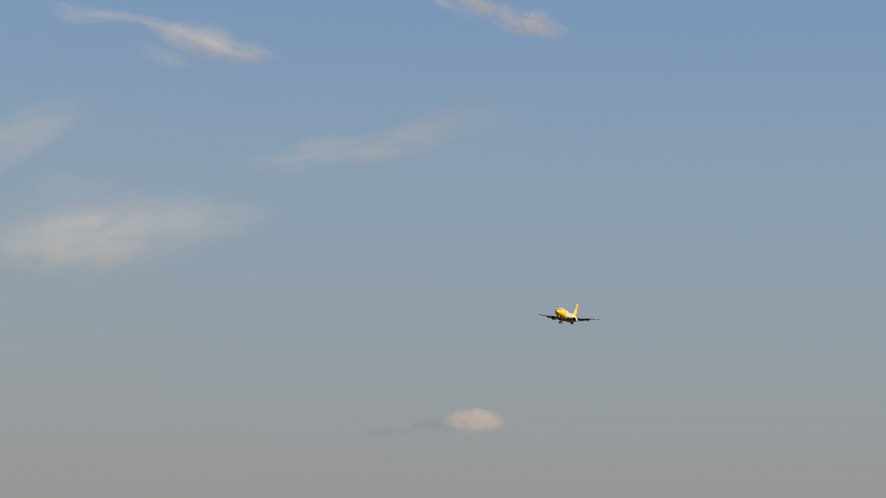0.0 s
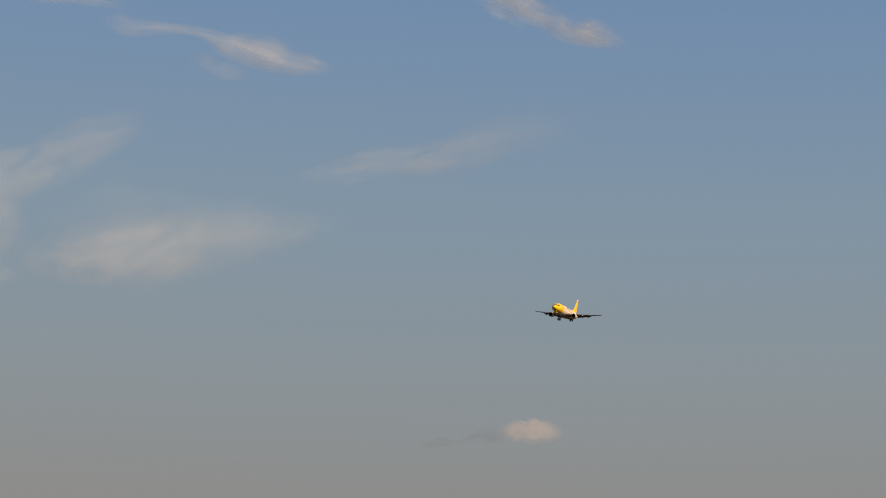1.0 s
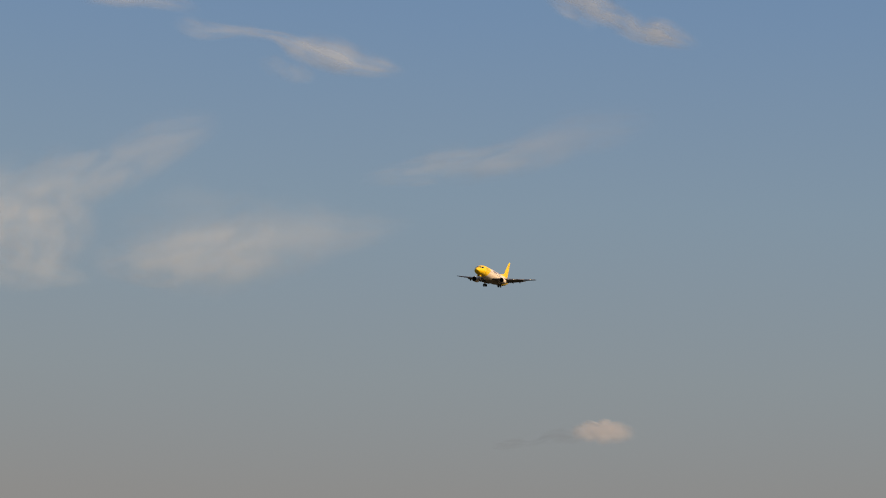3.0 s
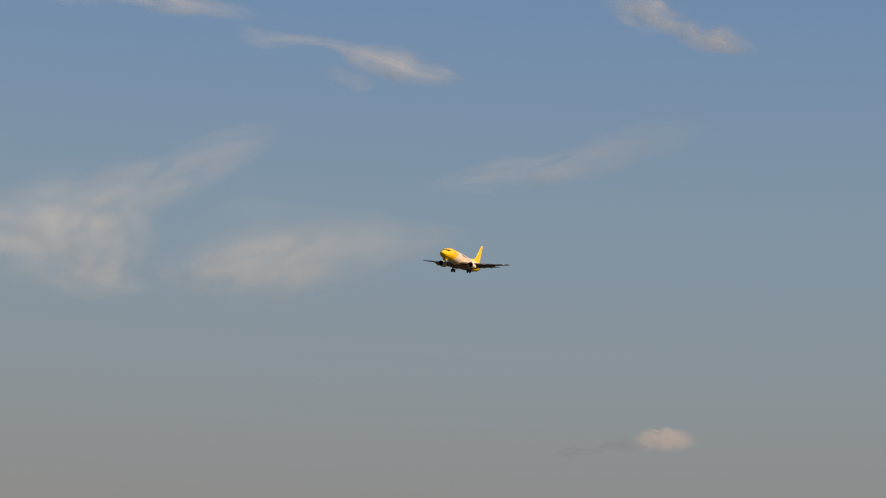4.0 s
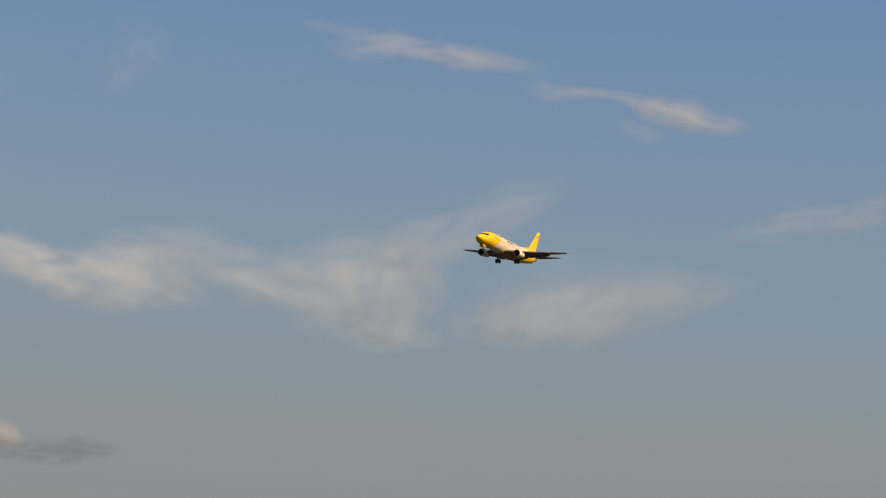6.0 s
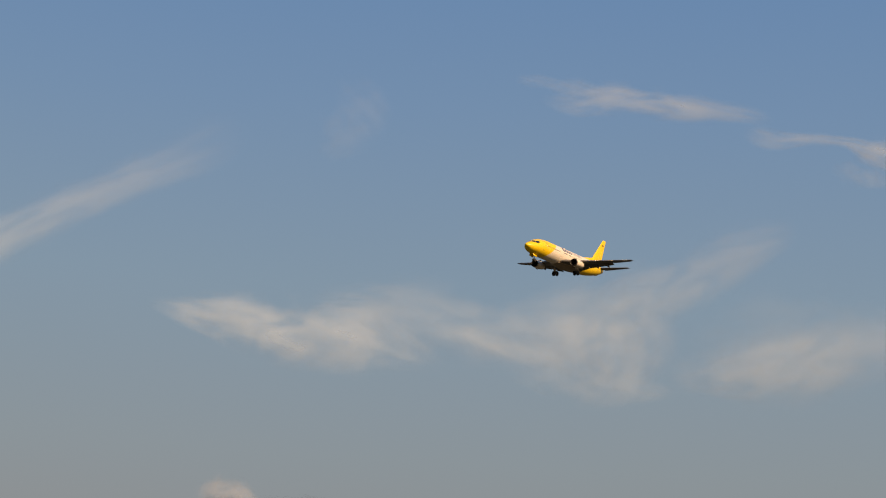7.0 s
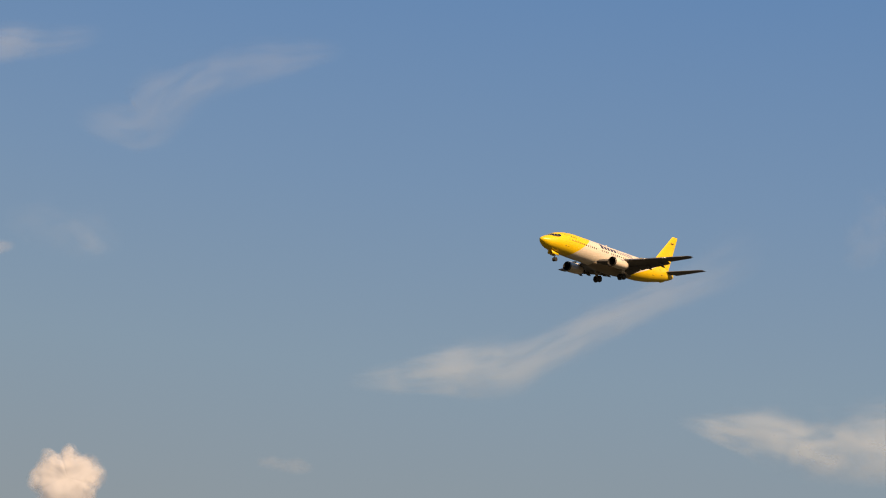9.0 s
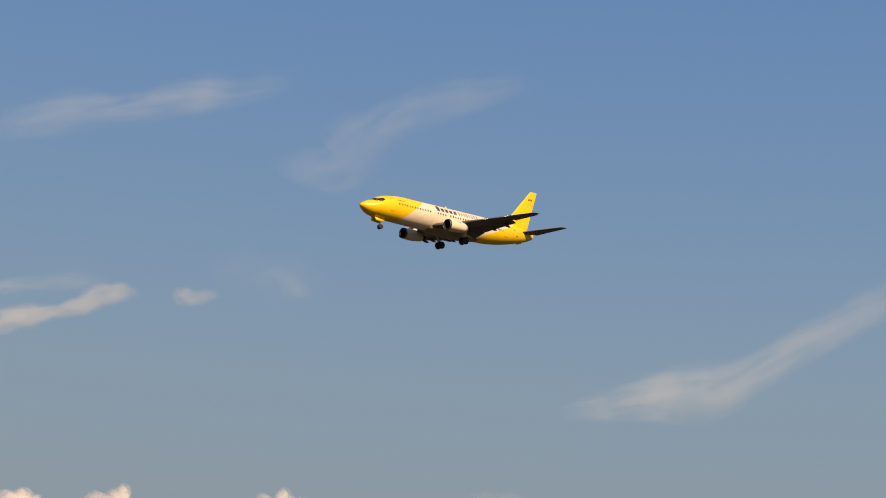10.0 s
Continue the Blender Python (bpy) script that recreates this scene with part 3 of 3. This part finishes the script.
def airliner():
    plane = new("airliner")
    tagged(plane, "yellow and white twin-engine airliner flying with gear down", "airliner")
    # fuselage
    stations = sorted(set([round(-35.25 + 0.36 * i, 3) for i in range(98)] + list(XS)))
    fuselage = part("fuselage", loft([[skin(x, 360 * k / 56) for k in range(56)] for x in stations]), M_FUSELAGE, plane,
                    "white fuselage with slanted yellow nose and tail")
    fair = []
    for i in range(31):
        s = i / 30
        b = math.sin(math.pi * s) ** 0.6 if 0 < s < 1 else 0
        x = -11.6 - 12.2 * s
        fair.append([(x, (0.25 + 1.78 * b) * math.cos(2 * math.pi * k / 32), -1.55 + (0.2 + 0.68 * b) * math.sin(2 * math.pi * k / 32)) for k in range(32)])
    part("belly_fairing", loft(fair), M_BELLY, plane, "dull grey belly fairing")
    # cockpit glazing, three panes a side
    for port in (True, False):
        for k, corners in enumerate((((-1.50, 86), (-2.04, 43), (-2.56, 62), (-2.40, 86)), ((-2.07, 42), (-2.82, 27), (-2.97, 54), (-2.59, 61)), ((-2.85, 27), (-3.54, 33), (-3.48, 48), (-3.00, 53)))):
            part("cockpit_window", pane(corners, port), M_GLASS, fuselage, "dark windscreen pane" if k == 0 else "")
        # cabin windows
        for k in range(40):
            x = -5.95 - 0.508 * k
            if k in (13, 14, 19):
                continue
            part("cabin_window", patch([(x, 0.32), (x - 0.21, 0.32), (x - 0.21, 0.60), (x, 0.60)], port, 0.01, 2), M_GLASS, fuselage)
        # doors, outlined by a thin dark seal
        for x, w, z0, z1 in ((-4.45, 0.86, -0.75, 1.1), (-27.6, 0.76, -0.55, 1.05)):
            for c in ([(x, z0), (x - 0.035, z0), (x - 0.035, z1), (x, z1)], [(x - w, z0), (x - w - 0.035, z0), (x - w - 0.035, z1), (x - w, z1)],
                      [(x, z1), (x - w, z1), (x - w, z1 + 0.035), (x, z1 + 0.035)], [(x, z0), (x - w, z0), (x - w, z0 - 0.035), (x, z0 - 0.035)]):
                part("door_seal", patch(c, port, 0.006, 3), M_DARK, fuselage)
        # plain bars where lettering stands
        bars(plane, "marking", -13.55, -14.45, 0.86, 1.66, 1, M_BLUE, port, 0.0, "dark blue blocks in place of a name", 0.74)
        bars(plane, "marking", -14.45, -17.85, 0.90, 1.50, 4, M_BLUE, port, 0.2, "", 0.70)
        bars(plane, "marking", -18.0, -22.2, 0.92, 1.56, 8, M_SLATE, port, 0.4, "slate blocks in place of a name", 0.58)
        bars(plane, "marking", -26.0, -27.3, 0.12, 0.42, 5, M_BLACK, port, 0.0, "small dark bars in place of lettering")
        # small service panels under the fin
        for x, z in ((-29.6, 0.75), (-30.3, -0.05)):
            part("service_panel", patch([(x, z), (x - 0.34, z), (x - 0.34, z + 0.16), (x, z + 0.16)], port, 0.01, 2), M_BRONZE, fuselage)
        bars(plane, "marking", -5.9, -7.3, 0.95, 1.15, 4, M_BLACK, port, 0.0)
    part("antenna", slab([(-16.4, 0, 1.98), (-16.9, 0, 1.98), (-16.9, 0, 2.28), (-16.7, 0, 2.28)], 0.04, (0, 1, 0)), M_WHITE, plane)
    part("tail_skid", slab([(-31.3, 0, -0.72), (-32.8, 0, -0.32), (-32.65, 0, -0.60), (-31.8, 0, -0.88)], 0.14, (0, 1, 0)), M_YELLOW, plane)
    for side in (1, -1):
        wing_side(plane, side)
        engine(plane, side)
        main_gear(plane, side)
        stabiliser(plane, side)
    fin(plane)
    nose_gear(plane)
    return plane


def wing_side(plane, side):
    rings = []
    for y in (0.6, 1.88, 2.9, 3.9, 4.9, 6.5, 8.2, 10, 12, 13.4, 14.1, 14.34, 14.44):
        thick = 0.135 - 0.035 * y / 14.44
        if y > 14.2:
            thick *= 0.55 if y < 14.4 else 0.15
        le, te = lin(WING_LE, y), lin(WING_TE, y) + 0.0
        # the fixed wing ends where the flaps begin
        cut = 0.80 if y < 10.2 else 0.76
        rings.append([(px, side * py, pz) for px, py, pz in section(le, te, y, wing_z(y), thick, twist=-1.0 + 2.0 * y / 14.44, s1=cut)])
    wing = part("wing", loft(rings), M_GREY, plane, "grey swept wing with drooped flaps")
    # flaps, let down behind the wing
    for y0, y1, drop, droop in ((2.0, 4.7, 0.07, 19), (4.8, 10.1, 0.08, 19)):
        fl = []
        for i in range(7):
            y = y0 + (y1 - y0) * i / 6
            le, te = lin(WING_LE, y), lin(WING_TE, y)
            c = (le - te)
            fl.append([(px, side * py, pz) for px, py, pz in section(te + 0.235 * c, te - drop * c, y, wing_z(y) - 0.012 * c + 0.01, 0.13, twist=droop)])
        part("flap", loft(fl), M_GREY, wing, "grey trailing-edge flap, lowered")
    fl = []
    for y in (10.25, 11.5, 12.6, 14.0):
        le, te = lin(WING_LE, y), lin(WING_TE, y)
        c = le - te
        fl.append([(px, side * py, pz) for px, py, pz in section(le, te, y, wing_z(y), 0.135 - 0.035 * y / 14.44, twist=-1.0 + 2.0 * y / 14.44, s0=0.765)])
    part("aileron", loft(fl), M_GREY, wing)
    # slats along the outer leading edge
    for y0, y1 in ((5.9, 8.5), (8.6, 11.2), (11.3, 13.8)):
        sl = []
        for y in (y0, (y0 + y1) / 2, y1):
            le, te = lin(WING_LE, y), lin(WING_TE, y)
            c = le - te
            sl.append([(px, side * py, pz) for px, py, pz in section(le + 0.07 * c, le - 0.09 * c, y, wing_z(y) - 0.03 * c, 0.16, twist=-18)])
        part("slat", loft(sl), M_METAL, wing, "bare metal leading-edge slat")
    # flap track fairings
    for y in (3.1, 6.7, 9.0):
        le, te = lin(WING_LE, y), lin(WING_TE, y)
        prof = [(1.7 * (0.5 - k / 12), 0.02 + 0.20 * math.sin(math.pi * k / 12) ** 0.8) for k in range(13)]
        bm = spun(prof, centre=(te + 0.35, side * y, wing_z(y) - 0.42), seg=14)
        bmesh.ops.rotate(bm, verts=bm.verts, cent=(te + 1.1, side * y, wing_z(y) - 0.3), matrix=Matrix.Rotation(radians(-12), 3, "Y"))
        part("flap_fairing", bm, M_GREY, wing)


def engine(plane, side):
    c = (-12.67, side * 4.9, -1.86)

    def spin(rows, **where):
        return spun([(0.80 * x, 0.88 * r) for x, r in rows], **where)

    outer = [(0.0, 0.80), (0.05, 0.88), (-0.05, 0.93), (-0.35, 1.0), (-1.0, 1.06), (-1.9, 1.08), (-3.0, 1.02), (-4.0, 0.90), (-4.55, 0.80), (-4.52, 0.76), (-3.6, 0.78), (-3.2, 0.78)]
    cowl = part("engine_cowl", spin(outer[3:], centre=c, flat=0.12), M_WHITE, plane, "white engine cowl")
    # small emblem, as plain bars, on the cowl's outer shoulder
    for k in range(3):
        rings = []
        for out in (1.075, 1.09):
            ring = []
            for x, lift in ((-1.75 - 0.34 * k, 0), (-1.98 - 0.34 * k, 0), (-1.98 - 0.34 * k, 1), (-1.75 - 0.34 * k, 1)):
                a = radians(28 + 16 * lift)
                ring.append((c[0] + 0.80 * x, c[1] + side * 0.88 * out * math.cos(a), c[2] + 0.88 * out * math.sin(a)))
            rings.append(ring)
        part("marking", loft(rings), M_SLATE, cowl, "small slate bars in place of an emblem" if k == 0 else "", smooth=False)
    part("inlet_lip", spin([(-0.10, 0.88), (-0.05, 0.89), (0.0, 0.92), (-0.03, 0.955), (-0.14, 0.98), (-0.35, 1.002)], centre=c, flat=0.12), M_LIP, cowl, "dull metal inlet lip")
    part("inlet_duct", spin([(-0.095, 0.88), (-0.3, 0.84), (-0.9, 0.78), (-1.5, 0.78), (-3.3, 0.78)], centre=c, flat=0.12), M_DARK, cowl)
    # fan disc with blades and spinner
    bm = spin([(-1.45, 0.02), (-1.46, 0.76), (-1.6, 0.76), (-1.6, 0.02)], centre=c)
    for k in range(24):
        a = 2 * math.pi * k / 24
        def at(r, x, da):
            r, x = 0.88 * r, 0.80 * x
            return (c[0] + x, c[1] + r * math.cos(a + da), c[2] + r * math.sin(a + da))
        quad = [bm.verts.new(at(0.22, -1.30, 0)), bm.verts.new(at(0.74, -1.25, 0.03)), bm.verts.new(at(0.74, -1.44, 0.22)), bm.verts.new(at(0.22, -1.44, 0.3))]
        bm.faces.new(quad)
    part("fan", bm, M_DARK, cowl, "dark fan disc")
    part("spinner", spin([(-0.85, 0.01), (-0.95, 0.1), (-1.15, 0.2), (-1.40, 0.26)], centre=c, seg=20), M_DARK, cowl)
    part("exhaust", spin([(-3.2, 0.62), (-4.6, 0.56), (-5.6, 0.42), (-5.58, 0.38), (-4.9, 0.40)], centre=c, seg=28), M_DARK, cowl, "dark metal exhaust nozzle")
    part("exhaust_plug", spin([(-4.9, 0.39), (-5.4, 0.28), (-6.1, 0.03)], centre=c, seg=20), M_DARK, cowl)
    y = side * 4.9
    rings = []
    for z, le, te, t in ((-1.2, -13.0, -17.5, 0.05), (-0.95, -13.1, -18.6, 0.05), (-0.78, -14.2, -19.2, 0.045)):
        rings.append([(px, y + k, z) for px, k, _ in section(le, te, 0, 0, t, up=True)])
    part("pylon", loft(rings), M_WHITE, plane, "white engine pylon")
    part("strake", slab([(-13.0, y - side * 0.75, -1.12), (-14.1, y - side * 0.78, -1.10), (-14.1, y - side * 0.98, -0.82), (-13.7, y - side * 0.95, -0.85)], 0.03, (0, 0.7, 0.7 * side)), M_WHITE, cowl)


def main_gear(plane, side):
    gear = part("main_gear", tube((-18.1, side * 2.55, -1.35), (-18.28, side * 2.62, -3.05), 0.13, 0.10), M_METAL, plane, "steel landing gear leg, lowered")
    part("axle", tube((-18.28, side * 2.1, -3.05), (-18.28, side * 3.14, -3.05), 0.08), M_METAL, gear)
    part("brace", tube((-18.2, side * 2.58, -2.3), (-18.1, side * 1.2, -1.7), 0.06), M_METAL, gear)
    part("brace", tube((-18.26, side * 2.62, -2.7), (-17.4, side * 2.6, -1.6), 0.05), M_METAL, gear)
    part("gear_door", slab([(-17.75, side * 2.95, -1.5), (-18.75, side * 2.95, -1.5), (-18.6, side * 2.85, -2.6), (-17.95, side * 2.85, -2.6)], 0.05, (0, 1, 0.1)), M_WHITE, gear, "white gear door")
    for o in (-0.4, 0.4):
        w = part("wheel", wheel_mesh((-18.28, side * 2.62 + o, -3.05), 0.56, 0.38), M_TYRE, gear, "black rubber tyre")
        part("rim", tube((-18.28, side * 2.62 + o - 0.17, -3.05), (-18.28, side * 2.62 + o + 0.17, -3.05), 0.30, seg=20), M_METAL, w, "metal hub")


def nose_gear(plane):
    gear = part("nose_gear", tube((-3.75, 0, -1.7), (-4.0, 0, -3.1), 0.09, 0.07), M_METAL, plane, "steel nose gear leg, lowered")
    part("brace", tube((-3.92, 0, -2.6), (-4.7, 0, -1.85), 0.05), M_METAL, gear)
    part("axle", tube((-4.0, -0.3, -3.1), (-4.0, 0.3, -3.1), 0.06), M_METAL, gear)
    for o in (-0.22, 0.22):
        w = part("wheel", wheel_mesh((-4.0, o, -3.1), 0.36, 0.2), M_TYRE, gear, "black rubber tyre")
        part("rim", tube((-4.0, o - 0.09, -3.1), (-4.0, o + 0.09, -3.1), 0.19, seg=18), M_METAL, w, "metal hub")
    for s in (1, -1):
        part("gear_door", slab([(-2.55, s * 0.38, -1.78), (-4.35, s * 0.38, -1.92), (-4.3, s * 0.52, -2.5), (-2.7, s * 0.52, -2.36)], 0.05, (0, 1, 0.2 * s)), M_YELLOW, plane, "yellow nose gear door, hanging open")


def stabiliser(plane, side):
    ys = (0.25, 1.0, 2.5, 4.2, 5.7, 6.25, 6.35)
    def edges(y):
        return -31.2 - 0.60 * y - (0.25 if y > 6.3 else 0), -34.75 - 0.23 * y
    rings = []
    for y in ys:
        le, te = edges(y)
        k = 0.72
        rings.append([(px, side * py, pz) for px, py, pz in section(le, te, y, 0.85 + 0.118 * y, 0.10 if y < 6.3 else 0.04, s1=k)])
    tail = part("stabiliser", loft(rings), M_GREY, plane, "grey horizontal tailplane")
    rings = []
    for y in ys[1:]:
        le, te = edges(y)
        rings.append([(px, side * py, pz) for px, py, pz in section(le, te, y, 0.85 + 0.118 * y, 0.10 if y < 6.3 else 0.04, s0=0.725)])
    part("elevator", loft(rings), M_GREY, tail)


def fin(plane):
    zs = (1.2, 2.0, 3.0, 4.2, 5.4, 6.6, 7.4, 7.78, 7.88)
    def edges(z):
        return -28.95 - 0.895 * (z - 1.95) - (0.25 if z > 7.8 else 0), -33.9 - 0.29 * (z - 1.9)
    rings = []
    for z in zs:
        le, te = edges(z)
        rings.append(section(le, te, 0, z, 0.10 if z < 7.8 else 0.05, up=True, s1=0.70))
    tail = part("tail_fin", loft(rings), M_YELLOW, plane, "yellow tail fin")
    rings = []
    for z in (1.5, *zs[1:]):
        le, te = edges(z)
        rings.append(section(le, te, 0, z, 0.10 if z < 7.8 else 0.05, up=True, s0=0.704))
    part("rudder", loft(rings), M_YELLOW, tail, "yellow rudder")
    rings = []
    for z, le in ((1.7, -24.2), (2.05, -25.4), (2.4, -27.0), (2.75, -29.0), (2.95, -29.7)):
        rings.append(section(le, -31.5, 0, z, 0.07 - 0.012 * (z - 1.7), up=True))
    part("dorsal_fillet", loft(rings), M_YELLOW, tail)
    for s in (1, -1):
        for k in range(3):
            x = -33.75 - 0.28 * k
            part("marking", slab([(x, s * 0.17, 6.45), (x - 0.17, s * 0.17, 6.45), (x - 0.17, s * 0.17, 6.68), (x, s * 0.17, 6.68)], 0.03, (0, 1, 0)), M_BRONZE, tail, "small dark bars in place of a mark" if k == 0 else "")


AIRLINER = airliner()


# ---- what moves ----
def motions():
    rows = [
        (0.0, 1069.03, 266.56, 148.32, -6.46, -1.17, 179.88),
        (0.5, 1023.34, 267.53, 145.58, -6.28, -1.24, 179.98),
        (1.0, 977.99, 268.45, 142.90, -6.09, -1.32, 180.08),
        (1.5, 932.98, 269.28, 140.28, -5.91, -1.39, 180.25),
        (2.0, 888.31, 270.06, 137.72, -5.72, -1.46, 180.41),
        (2.5, 843.98, 270.78, 135.21, -5.54, -1.53, 180.58),
        (3.0, 799.99, 271.47, 132.76, -5.74, -1.62, 180.70),
        (3.5, 756.34, 272.10, 130.37, -5.93, -1.72, 180.82),
        (4.0, 713.03, 272.68, 128.04, -6.13, -1.81, 180.94),
        (4.5, 670.06, 273.19, 125.77, -6.33, -1.90, 181.06),
        (5.0, 627.42, 273.66, 123.55, -6.14, -1.97, 181.18),
        (5.5, 585.13, 274.08, 121.39, -5.95, -2.04, 181.29),
        (6.0, 543.18, 274.43, 119.29, -5.76, -2.11, 181.41),
        (6.5, 498.56, 273.09, 116.55, -5.56, -2.18, 181.52),
        (7.0, 455.70, 272.24, 114.12, -4.46, -2.16, 181.63),
        (7.5, 417.69, 274.07, 112.88, -3.36, -2.15, 181.75),
        (8.0, 378.77, 275.30, 111.46, -2.25, -2.13, 181.88),
        (8.5, 338.16, 275.90, 109.41, -3.64, -2.25, 182.16),
        (9.0, 294.79, 271.63, 106.97, -4.62, -2.30, 182.06),
        (9.5, 255.54, 271.19, 105.55, -5.96, -1.42, 182.15),
        (10.0, 219.02, 275.90, 104.55, -4.88, -0.64, 182.71),
    ]
    walk(AIRLINER, [(t, pose(x, y, z, bank, pitch, turn)) for t, x, y, z, bank, pitch, turn in rows])


motions()
